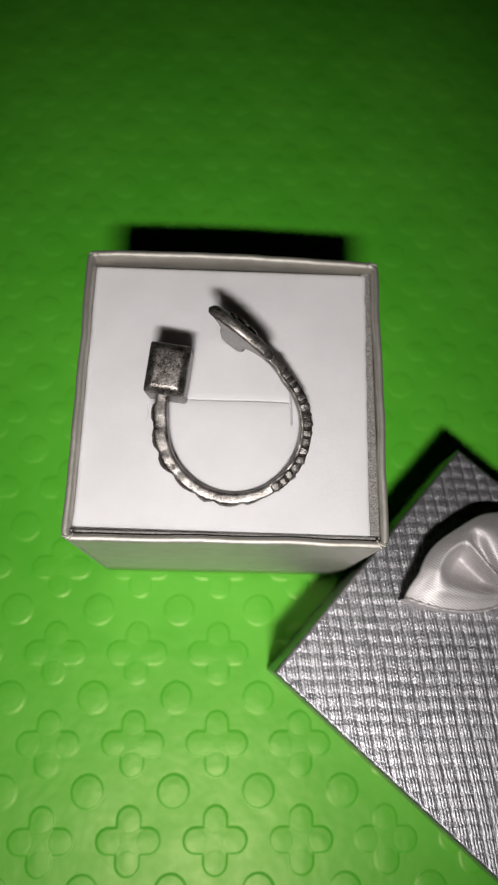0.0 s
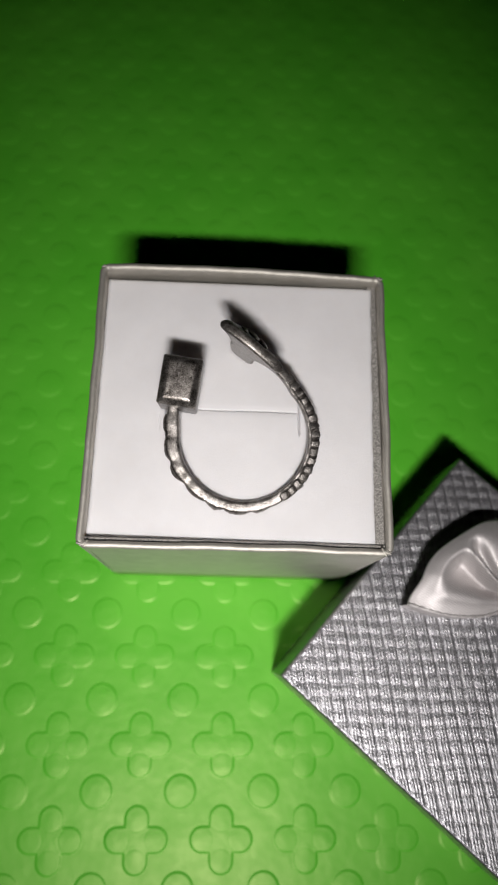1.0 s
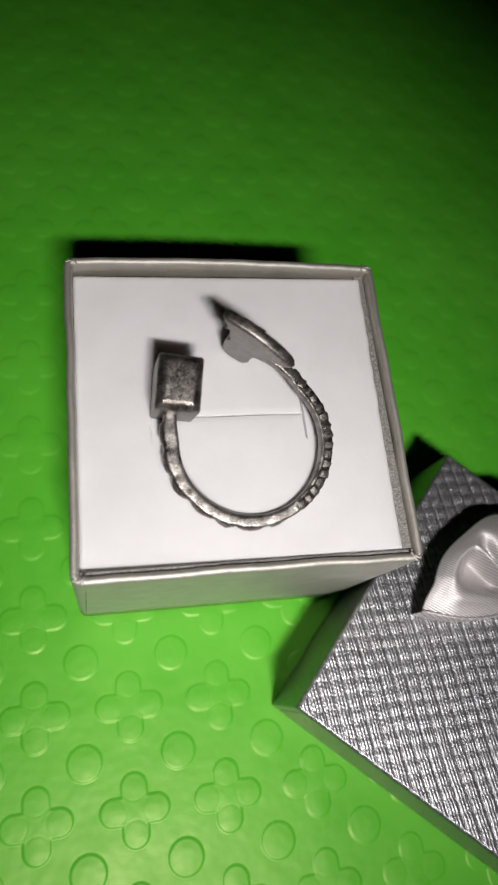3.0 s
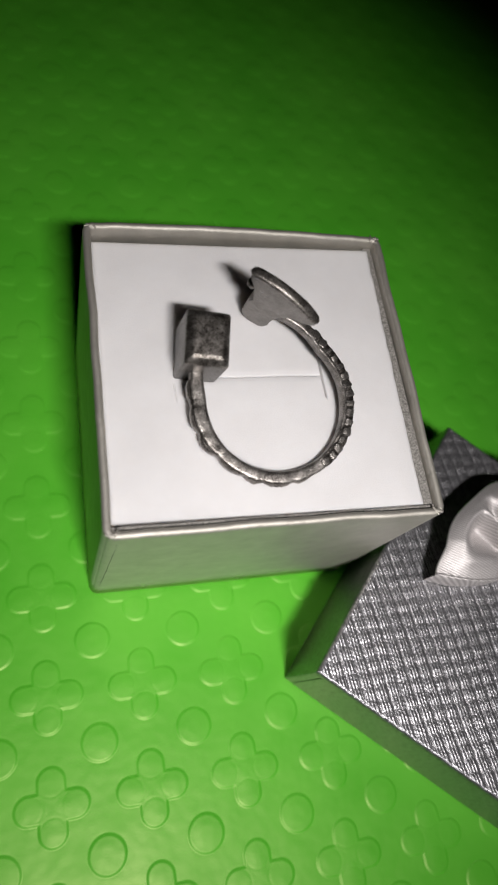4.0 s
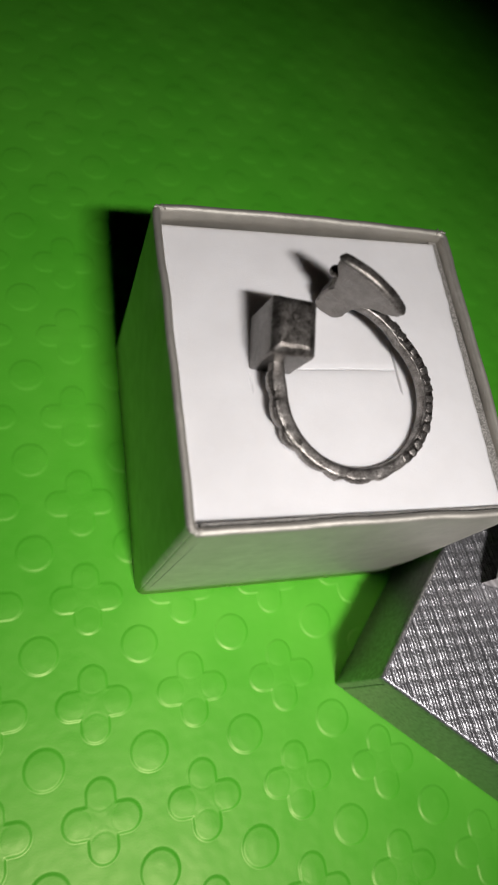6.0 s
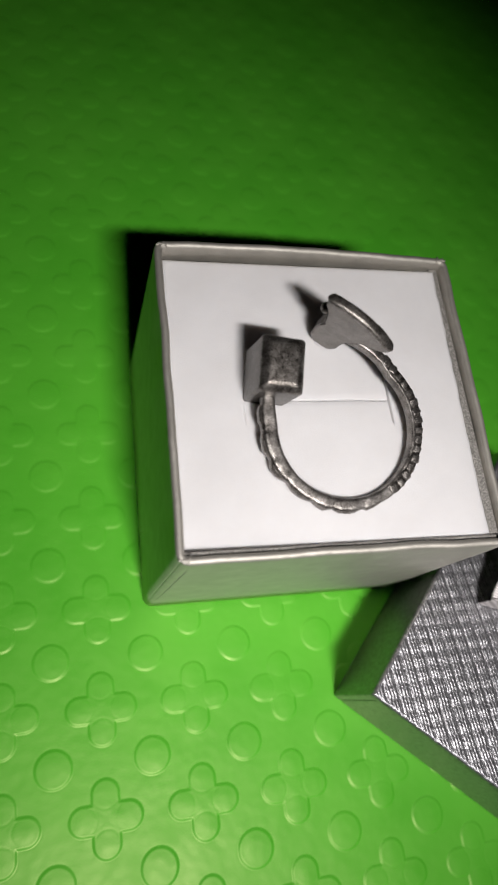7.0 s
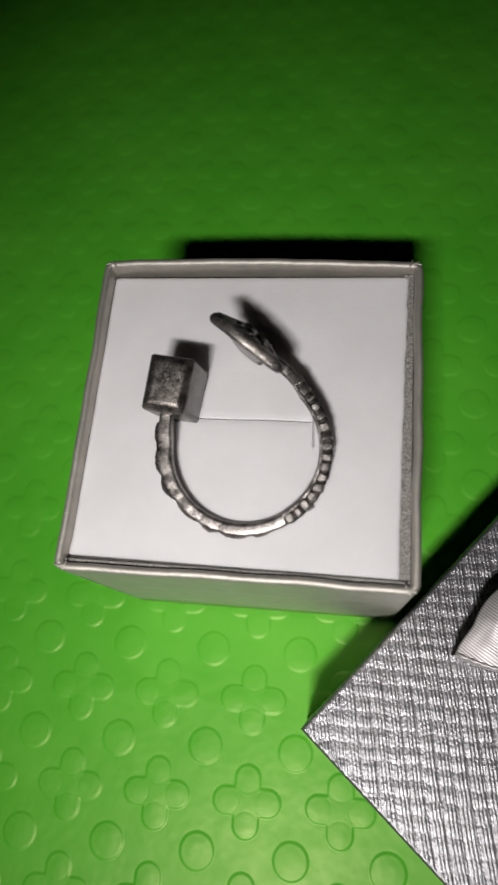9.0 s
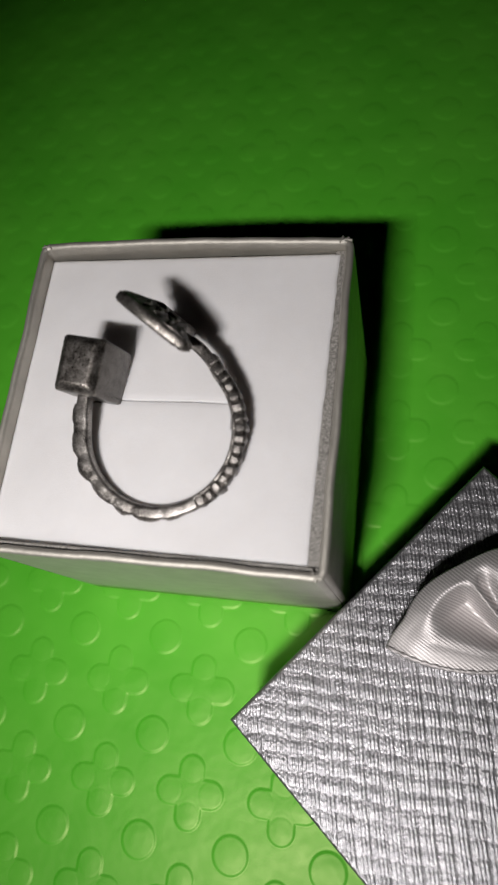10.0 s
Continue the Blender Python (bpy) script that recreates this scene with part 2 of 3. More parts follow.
# ---------------------------------------------------------------- ring box
BX0, BX1, BY0, BY1, BH = -25.0, 24.7, -24.3, 25.0, 41.2
WALL_T, CORNER_R = 1.2, 1.7


def rim_shift(name, s, z):
    """Hand-wrapped paper: the rim of a wall waves a little, and its panel bows; in millimetres, at s along it and z up."""
    seed = {"front_wall": 0.0, "back_wall": 11.0, "left_wall": 23.0, "right_wall": 37.0}[name]
    k = max(0.0, z - 30) / 11
    wave = noise.noise(Vector((s * 0.13, seed, 0.4))) + 0.2 * noise.noise(Vector((s * 0.6, 3.0, seed)))
    bow = math.cos(s / 25 * math.pi / 2)
    lean = {"front_wall": -0.14, "left_wall": -0.14, "back_wall": 0.62, "right_wall": 0.04}[name]
    return (0.2 * wave + lean * bow) * k, 0.14 * k * noise.noise(Vector((s * 0.12, seed, 2.0)))


def wall_shell(name, start, way, length):
    """One wall of the box with half of each rounded corner and a rounded rim; start and length in millimetres, way along it."""
    out = Vector((way[1], -way[0]))
    along = Vector(way)
    r, t, q = CORNER_R, WALL_T, 0.58
    stations = []                            # place along the wall, place outward, normal along and outward
    for k in range(7):
        a = math.pi / 4 * (1 - k / 6)
        stations.append((r - r * math.sin(a), -r + r * math.cos(a), -math.sin(a), math.cos(a)))
    for k in range(1, 60):
        stations.append((r + (length - 2 * r) * k / 60, 0.0, 0.0, 1.0))
    for k in range(7):
        a = math.pi / 4 * k / 6
        stations.append((length - r + r * math.sin(a), -r + r * math.cos(a), math.sin(a), math.cos(a)))
    outline = [(0.0, z) for z in (0, 8, 16, 24, 30, 33, 35.5, 37.5, 39, BH - q)]
    outline += [(q - q * math.cos(math.pi * k / 12), BH - q + q * math.sin(math.pi * k / 12)) for k in range(1, 7)]
    outline += [(t - q + q * math.sin(math.pi * k / 12), BH - q + q * math.cos(math.pi * k / 12)) for k in range(0, 7)]
    outline += [(t, z) for z in (39, 37.5, 35.5, 30, 20, 0)]
    bm = bmesh.new()
    rows = []
    for s, o, ns, no in stations:
        fade = float(smoothstep(1.0, 6.0, min(s, length - s)))
        row = []
        for inset, z in outline:
            shift, up = rim_shift(name, s - length / 2, z)
            p = Vector(start) + along * (s - ns * inset) + out * (o - no * inset + shift * fade)
            row.append(bm.verts.new((p.x * MM, p.y * MM, (z + up * fade) * MM)))
        rows.append(row)
    n = len(outline)
    for p, w in zip(rows, rows[1:]):
        for k in range(n):
            bm.faces.new((p[k], p[(k + 1) % n], w[(k + 1) % n], w[k]))
    bm.faces.new(rows[0])
    bm.faces.new(rows[-1])
    return bm


def build_box():
    box = tagged(new("ring_box"), "open pearl silver paper ring box standing on the green mat", "box")
    t = WALL_T
    part("base_panel", block((BX0 + t) * MM, (BX1 - t) * MM, (BY0 + t) * MM, (BY1 - t) * MM, 0, 2 * MM), PAPER, box)
    corners = {"front_wall": ((BX0, BY0), (1, 0), BX1 - BX0), "right_wall": ((BX1, BY0), (0, 1), BY1 - BY0),
               "back_wall": ((BX1, BY1), (-1, 0), BX1 - BX0), "left_wall": ((BX0, BY1), (0, -1), BY1 - BY0)}
    for name, (start, way, length) in corners.items():
        part(name, wall_shell(name, start, way, length), PAPER, box, smooth=True)
    # the open seam where the wrapping paper meets at a near corner
    bm = bmesh.new()
    left, right = [], []
    for i in range(41):
        u = i / 40
        z = 3 + 35.5 * u
        w = 0.10 * smoothstep(0.0, 0.35, u) * smoothstep(1.0, 0.85, u) * (0.7 + 0.5 * noise.noise(Vector((z * 0.5, 4.0, 1.0)))) + 0.012
        at = 1.25 + 0.7 * u + 0.10 * noise.noise(Vector((z * 0.3, 1.0, 2.0)))
        for row, along in ((left, at), (right, at + w)):
            inset = CORNER_R - math.sqrt(CORNER_R ** 2 - max(0.0, CORNER_R - along) ** 2)
            row.append(bm.verts.new(((BX0 + along) * MM, (BY0 + inset - 0.03) * MM, z * MM)))
    for i in range(40):
        bm.faces.new((left[i], right[i], right[i + 1], left[i + 1]))
    part("paper_seam", bm, CREASE, box, "dark open paper seam")
    # tucked paper ends that lie over the rim at each corner
    rnd = random.Random(11)
    for cx, cy in ((BX0, BY0), (BX1, BY0), (BX0, BY1), (BX1, BY1)):
        for turn in (-58, -20, 20):
            sx, sy = (1 if cx < 0 else -1), (1 if cy < 0 else -1)
            bm = block(-0.95 * MM, 0.95 * MM, -0.17 * MM, 0.17 * MM, -0.25 * MM, 0.16 * MM, 0.12 * MM, 2)
            for v in bm.verts:
                v.co.y += 0.12 * math.sin(v.co.x / MM * 1.6 + turn) * MM
            fold = part("paper_fold", bm, PAPER, box, smooth=True)
            reach = 0.85 + (turn + 58) * 0.012 + rnd.uniform(-0.15, 0.15)
            name = "front_wall" if cy < 0 else "back_wall"
            shift = rim_shift(name, cx, BH)
            fold.matrix_basis = pose((cx + sx * reach) * MM, (cy + sy * 0.62 + shift[0]) * MM, (BH + shift[1] - 0.13) * MM, 0, 0, (45 + turn) * sx * sy) @ Matrix.Diagonal((rnd.uniform(0.5, 0.8), rnd.uniform(0.7, 1.1), 1, 1))
    return box


PAD_X0, PAD_X1, PAD_Y0, PAD_Y1 = -23.75, 22.2, -22.4, 23.3
SLIT_Y, SLIT_X0, SLIT_X1 = -0.7, -12.5, 9.7


def pad_z(x, y):
    """Height of the pad's top, in millimetres: a little lower at the back and the left."""
    u = (x - PAD_X0) / (PAD_X1 - PAD_X0)
    v = (y - PAD_Y0) / (PAD_Y1 - PAD_Y0)
    return 38.8 + 0.8 * u + 0.4 * (1 - v) + 0.35 * np.sin(np.pi * np.clip(u, 0, 1)) * np.sin(np.pi * np.clip(v, 0, 1))


def build_pad():
    pad = tagged(new("foam_insert"), "white flocked foam pad with a slit, set into the silver box", "ring pad")
    # columns and rows crowd round the slit
    xs = np.unique(np.concatenate([np.linspace(PAD_X0, PAD_X1, 150), SLIT_X1 + np.linspace(-0.6, 0.8, 29), SLIT_X0 - 0.9 + np.linspace(-0.6, 0.8, 29)]))
    ys = np.unique(np.concatenate([np.linspace(PAD_Y0, PAD_Y1, 120), SLIT_Y + np.linspace(-1.2, 1.2, 49)]))
    X, Y = np.meshgrid(xs, ys)
    Z = pad_z(X, Y)
    along = smoothstep(SLIT_X0, SLIT_X0 + 1, X) * smoothstep(SLIT_X1, SLIT_X1 - 0.6, X)
    dist = Y - SLIT_Y - 0.04 * np.sin(X * 0.5)
    Z = Z - along * (0.7 * np.exp(-(dist / 0.07) ** 2) + 0.10 * np.exp(-(dist / 0.6) ** 2) + 0.10 * smoothstep(0.1, -0.1, dist) * smoothstep(-4, 0, dist))
    for cx, y0, y1, deep in ((SLIT_X1, SLIT_Y - 4.2, SLIT_Y + 3.4, 1.1), (SLIT_X0 - 0.9, SLIT_Y - 4.0, SLIT_Y - 0.6, 0.2)):
        reach = smoothstep(y0, y0 + 1.2, Y) * smoothstep(y1, y1 - 0.5, Y)
        Z = Z - reach * deep * np.exp(-((X - cx + 0.03 * (Y - SLIT_Y)) / 0.12) ** 2)
    edge = np.minimum(np.minimum(X - PAD_X0, PAD_X1 - X), np.minimum(Y - PAD_Y0, PAD_Y1 - Y))
    Z = Z - (0.15 + 0.2 * smoothstep(-21, -19, Y)) * (1 - smoothstep(0, 0.5, edge))
    # hand-cut edges, the right one out of square
    X = X + 0.6 * (Y - PAD_Y0) / (PAD_Y1 - PAD_Y0) * smoothstep(14, 22.3, X)
    X = X + 0.09 * (np.sin(Y * 0.9) * np.sin(Y * 0.37 + 1) + 0.25 * np.sin(Y * 2.3)) * smoothstep(18, 22.3, X)
    Y = Y - 0.35 * smoothstep(4, -20, X) * smoothstep(-14, -22.4, Y)      # the near edge runs out of square too
    Y = Y + 0.08 * (np.sin(X * 0.8 + 2) * np.sin(X * 0.33) + 0.25 * np.sin(X * 2.1)) * smoothstep(-19, -22.4, Y)
    sheet("pad_top", X * MM, Y * MM, Z * MM, WHITE, pad, closed_below=38.2 * MM)
    # sponge border between the white top and the walls, on the near and the right side
    t = WALL_T
    right = block((PAD_X1 - 0.3) * MM, (BX1 - t) * MM, PAD_Y0 * MM, (BY1 - t) * MM, 33 * MM, 39.35 * MM, 0.25 * MM)
    for v in right.verts:                    # level with the pad, higher in front
        if v.co.z > 36 * MM:
            v.co.z += 0.7 * (BY1 * MM - v.co.y) / (BY1 - BY0)
    part("sponge_edge", right, LINING, pad, "speckled grey sponge edge")
    front = block((BX0 + t) * MM, (BX1 - t) * MM, (BY0 + t) * MM, (PAD_Y0 - 0.02) * MM, 33 * MM, 40.35 * MM, 0.15 * MM)
    part("sponge_edge", front, LINING, pad, "speckled grey sponge edge")
    part("pad_body", block((BX0 + t) * MM, (BX1 - t) * MM, (BY0 + t) * MM, (BY1 - t) * MM, 2 * MM, 33 * MM), LINING, pad)
    part("pad_core", block((PAD_X0 + 0.1) * MM, (PAD_X1 - 0.3) * MM, (PAD_Y0 + 0.1) * MM, (PAD_Y1 - 0.1) * MM, 33 * MM, 38.25 * MM), LINING, pad)


# ---------------------------------------------------------------- ring
RING_C, RING_R = (0.53, 10.73), 10.3
BAND_Z0, BAND_Z1 = -1.05, 0.85


def band_radius(deg):
    """Inner radius in millimetres; deg runs from 160 (hammer) over 270 to 448 (axe)."""
    if deg < 180:
        return RING_R + 0.9 * ((180 - deg) / 20) ** 1.6
    if deg > 405:
        return RING_R + 0.058 * (deg - 405)
    return RING_R


def band_point(deg, out=0.0):
    r = band_radius(deg) + out
    a = radians(deg)
    return RING_C[0] + r * math.cos(a), RING_C[1] + r * math.sin(a)


def build_ring():
    ring = tagged(new("open_ring"), "antique pewter open ring with hammer and axe ends on white pad", "ring")
    # it leans: the open end stands higher than the round end that rests on the pad
    ring.matrix_basis = pose(0, -16.5 * MM, 40.0 * MM, 13, 0, 0)
    # band
    bm = bmesh.new()
    n, around, rows, lobes = 420, 28, [], []
    for i in range(n + 1):
        deg = 158 + (447 - 158) * i / n
        scallop = lobe = 0.0
        if 160 < deg < 292:
            ph = (deg - 163) / 19.0 + 0.29 * noise.noise(Vector((deg * 0.06, 2, 7)))
            lobe = abs(math.sin(math.pi * ph)) * float(smoothstep(293, 276, deg)) * float(smoothstep(160, 170, deg))
            scallop = lobe * (0.42 + 0.22 * noise.noise(Vector((deg * 0.05, 9, 1))))
        rough = 0.12 * noise.noise(Vector((deg * 0.35, 0, 3)))
        thick = 1.74 + 0.35 * scallop + rough + 0.42 * float(smoothstep(228, 190, deg))
        if deg > 412:
            thick = 1.45 + 0.25 * math.sin((deg - 412) * 0.09)
        if 303 < deg < 416:                  # only the inner rim shows beside the beads
            thick = 0.62
        if deg < 166:
            thick = 1.95
        z1 = BAND_Z1 + 0.1 * noise.noise(Vector((deg * 0.12, 5, 0))) + 0.12 * scallop
        prof = []
        for k in range(around):
            a = 2 * math.pi * (k + 0.5) / around
            cu = math.copysign(abs(math.cos(a)) ** 0.45, math.cos(a))
            cv = math.copysign(abs(math.sin(a)) ** 0.45, math.sin(a))
            zz = (BAND_Z0 + z1) / 2 + cv * (z1 - BAND_Z0) / 2
            out = thick * (0.5 + 0.5 * cu)
            if cu > 0:                       # cast lobes swell under the worn edge of the flat top
                swell = float(smoothstep(0.93, 0.45, cv))
                out += cu * (0.85 * scallop * swell - 0.10 * lobe * math.exp(-((cv - 0.80) / 0.10) ** 2))
            x, y = band_point(deg, out)
            prof.append(bm.verts.new((x * MM, y * MM, zz * MM)))
        rows.append(prof)
        lobes.append(lobe)
    for i, (p, q) in enumerate(zip(rows, rows[1:])):
        for k in range(around):
            f = bm.faces.new((p[k], p[(k + 1) % around], q[(k + 1) % around], q[k]))
            # broken line of dark pewter along the crease over the lobes
            patchy = noise.noise(Vector((i * 0.11, 0, 6.0)))
            f.material_index = 1 if k == 2 and lobes[i] > 0.45 + 0.6 * patchy and lobes[i] > 0.1 else 0
    bm.faces.new(rows[0])
    bm.faces.new(rows[-1])
    band = part("band", bm, WORN, ring, smooth=True)
    band.data.materials.append(DARK_PEWTER)
    # beads along the outer side of the band, flush with its smooth inner rim
    rnd = random.Random(4)
    count = 16
    for i in range(count):
        deg = 306 + (414 - 306) * i / (count - 1)
        rb = block(-0.80 * MM, 0.80 * MM, -0.66 * MM, 0.66 * MM, -0.95 * MM, 0.95 * MM, 0.36 * MM, 5)
        for v in rb.verts:                   # the outer end slopes down; each is cast and worn differently
            p = v.co / MM
            worn = 1 + 0.14 * noise.noise(p * 0.9 + Vector((i * 3.1, 0, 0))) + 0.07 * noise.noise(p * 2.6 + Vector((0, i * 2.7, 0)))
            v.co = Vector((p.x * worn, p.y * worn, (p.z - 0.22 * max(0.0, p.x + 0.2)) * worn)) * MM
        bead = part("bead", rb, GLINT, band, smooth=True)
        x, y = band_point(deg, 1.12 + 0.08 * rnd.uniform(-1, 1))
        bead.matrix_basis = pose(x * MM, y * MM, (BAND_Z0 + BAND_Z1) / 2 * MM + (0.10 + 0.08 * rnd.uniform(-1, 1)) * MM, rnd.uniform(-9, 9), rnd.uniform(-5, 5), deg + rnd.uniform(-20, 20)) @ Matrix.Diagonal((rnd.uniform(0.88, 1.08), rnd.uniform(0.78, 1.10), rnd.uniform(0.92, 1.05), 1))
    # dark pewter bed between the ridges
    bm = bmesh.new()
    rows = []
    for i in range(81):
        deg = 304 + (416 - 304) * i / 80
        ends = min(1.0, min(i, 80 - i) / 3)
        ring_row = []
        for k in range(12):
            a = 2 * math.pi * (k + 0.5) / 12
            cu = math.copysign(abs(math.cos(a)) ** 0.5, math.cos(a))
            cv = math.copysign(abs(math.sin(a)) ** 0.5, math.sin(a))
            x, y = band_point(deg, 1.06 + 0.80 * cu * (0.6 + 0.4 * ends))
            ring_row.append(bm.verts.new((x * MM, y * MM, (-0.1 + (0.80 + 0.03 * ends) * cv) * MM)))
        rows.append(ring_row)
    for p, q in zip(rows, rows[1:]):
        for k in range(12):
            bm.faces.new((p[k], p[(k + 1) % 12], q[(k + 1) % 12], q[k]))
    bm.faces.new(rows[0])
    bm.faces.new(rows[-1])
    part("groove_bed", bm, DARK_PEWTER, band, "dark pewter bed between the ridges", smooth=True)
    # hammer head
    bm = block(-3.1 * MM, 3.1 * MM, -3.9 * MM, 3.9 * MM, -5.5 * MM, 5.4 * MM)
    tops = [e for e in bm.edges if abs(e.verts[0].co.z - e.verts[1].co.z) < 1e-6]
    bmesh.ops.bevel(bm, geom=tops, offset=0.95 * MM, segments=1, affect="EDGES")
    bmesh.ops.bevel(bm, geom=list(bm.edges), offset=0.42 * MM, segments=5, affect="EDGES", profile=0.5)
    bm.normal_update()
    for f in bm.faces:                       # smooth flanks, grainy face
        f.material_index = 1 if abs(f.normal.z) < 0.2 else 0
    head = part("hammer_head", bm, PEWTER, ring, "small rectangular hammer head with bevelled face", smooth=True)
    head.data.materials.append(FLANK_PEWTER)
    head.matrix_basis = pose(-9.85 * MM, 18.7 * MM, 0, 0, 0, -7)
    # axe head: outline in its own upright plane, s along the edge and z up
    outline = []

    def crest(u):
        return -0.3 + 11.6 * u, 0.3 - 2.9 * u + 1.4 * math.sin(math.pi * u)

    for k in range(15):                      # cutting edge, bowed
        outline.append(crest(0.05 + 0.9 * k / 14))
    outline += [(11.0, -3.9), (10.2, -4.6)]
    for k in range(9):                       # hollow under the edge
        a = math.pi / 2 * k / 8
        outline.append((9.2 - 4.2 * math.sin(a) ** 1.1, -5.3 - 6.9 * (1 - math.cos(a))))
    for k in range(9):                       # round lobe of the butt
        a = radians(-35 - 170 * k / 8)
        outline.append((2.65 + 2.25 * math.cos(a), -12.2 + 2.0 * math.sin(a)))
    outline += [(0.55, -10.0), (0.8, -7.9), (1.35, -6.8), (1.3, -5.6)]
    outline += [(1.0, -3.6), (0.5, -2.6), (0.0, -1.4)]
    bm = bmesh.new()
    face = bm.faces.new([bm.verts.new((s * MM, -0.62 * MM, z * MM)) for s, z in outline])
    got = bmesh.ops.extrude_face_region(bm, geom=[face])
    for v in got["geom"]:
        if isinstance(v, bmesh.types.BMVert):
            depth = max(0.0, -v.co.z / MM - 0.5)
            v.co.y += (1.24 + 1.9 * min(1.0, depth / 6.0) ** 0.8 * min(1.0, max(0.0, (9.6 - v.co.x / MM) / 4))) * MM
    bmesh.ops.bevel(bm, geom=[e for e in bm.edges if abs(e.verts[0].co.y - e.verts[1].co.y) < 1e-7], offset=0.2 * MM, segments=2, affect="EDGES")
    bm.normal_update()
    for f in bm.faces:                       # the inner cheek is left smooth
        f.material_index = 1 if f.normal.y < -0.9 and f.calc_center_median().y < -0.4 * MM else 2 if f.normal.y > 0.5 else 0
    axe = part("axe_head", bm, PEWTER, ring, "fan-shaped axe blade standing on edge")
    axe.data.materials.append(SMOOTH_PEWTER)
    axe.data.materials.append(DARK_PEWTER)
    axe.matrix_basis = ring.matrix_basis.inverted() @ pose(-3.48 * MM, 8.65 * MM, 53.28 * MM, 0, 0, -36.6) @ pose(0, 0, 0, 11.0)
    # thick rolled lip along the cutting edge
    bm = bmesh.new()
    rows = []
    for k in range(33):
        u = k / 32
        s, z = crest(u)
        w = 0.80 * math.sqrt(max(0.04, 1 - (2 * u - 1) ** 14))
        tall = 0.55 * w / 0.80
        rows.append([bm.verts.new((s * MM, (-0.2 + w * math.copysign(abs(math.cos(a)) ** 0.6, math.cos(a))) * MM, (z - 0.25 + tall * math.copysign(abs(math.sin(a)) ** 0.6, math.sin(a))) * MM)) for a in (2 * math.pi * (j + 0.5) / 12 for j in range(12))])
    for p, q in zip(rows, rows[1:]):
        for j in range(12):
            bm.faces.new((p[j], p[(j + 1) % 12], q[(j + 1) % 12], q[j]))
    bm.faces.new(rows[0])
    bm.faces.new(rows[-1])
    part("edge_lip", bm, PEWTER, axe, smooth=True)
    bm = bmesh.new()
    bmesh.ops.create_uvsphere(bm, u_segments=16, v_segments=10, radius=0.88 * MM)
    knob = part("knob", bm, PEWTER, axe, smooth=True)
    knob.matrix_basis = pose(0.4 * MM, 0.7 * MM, -4.9 * MM)
    # scrollwork on the blade's dark outer cheek: long tapering leaves and small curls beside the shank
    for s0, h0, turn, size, bend in ((3.4, -1.9, 38, 1.5, 0.7), (5.4, -2.2, 40, 1.7, 0.6), (7.2, -2.8, 42, 1.5, 0.6), (8.8, -3.3, 45, 1.1, 0.8),
                                     (4.6, -4.0, 20, 1.0, 1.7), (6.5, -4.6, 25, 0.9, 1.8), (8.4, -4.6, 35, 0.8, 1.6)):
        bm = bmesh.new()
        rows = []
        for k in range(17):
            u = k / 16
            a = math.pi * bend * (u - 0.5)
            r = (1.15 - 0.45 * u) * size
            w = 0.30 * math.sqrt(max(0.02, 1 - (2 * u - 1) ** 4)) * (1.1 - 0.4 * u)
            cs, ch = r * math.cos(a) - size, r * math.sin(a)
            rows.append([bm.verts.new(((cs + w * math.cos(b) * math.cos(a)) * MM, w * math.sin(b) * MM, (ch + w * math.cos(b) * math.sin(a)) * MM)) for b in (2 * math.pi * j / 8 for j in range(8))])
        for p, q in zip(rows, rows[1:]):
            for j in range(8):
                bm.faces.new((p[j], p[(j + 1) % 8], q[(j + 1) % 8], q[j]))
        bm.faces.new(rows[0])
        bm.faces.new(rows[-1])
        scroll = part("scroll", bm, PEWTER, axe, smooth=True)
        depth = max(0.0, -h0 - 0.5)
        out = 0.62 + 1.9 * min(1.0, depth / 6.0) ** 0.8 * min(1.0, max(0.0, (9.6 - s0) / 4))
        scroll.matrix_basis = pose(s0 * MM, (out + 0.05) * MM, h0 * MM, 16, turn, 0)
    return ring


# ---------------------------------------------------------------- lid with bow
LID_AT, LID_TURN, LID_W, LID_D, LID_H = (9.2, -43.2), 49.4, 55.3, 55.3, 17.9


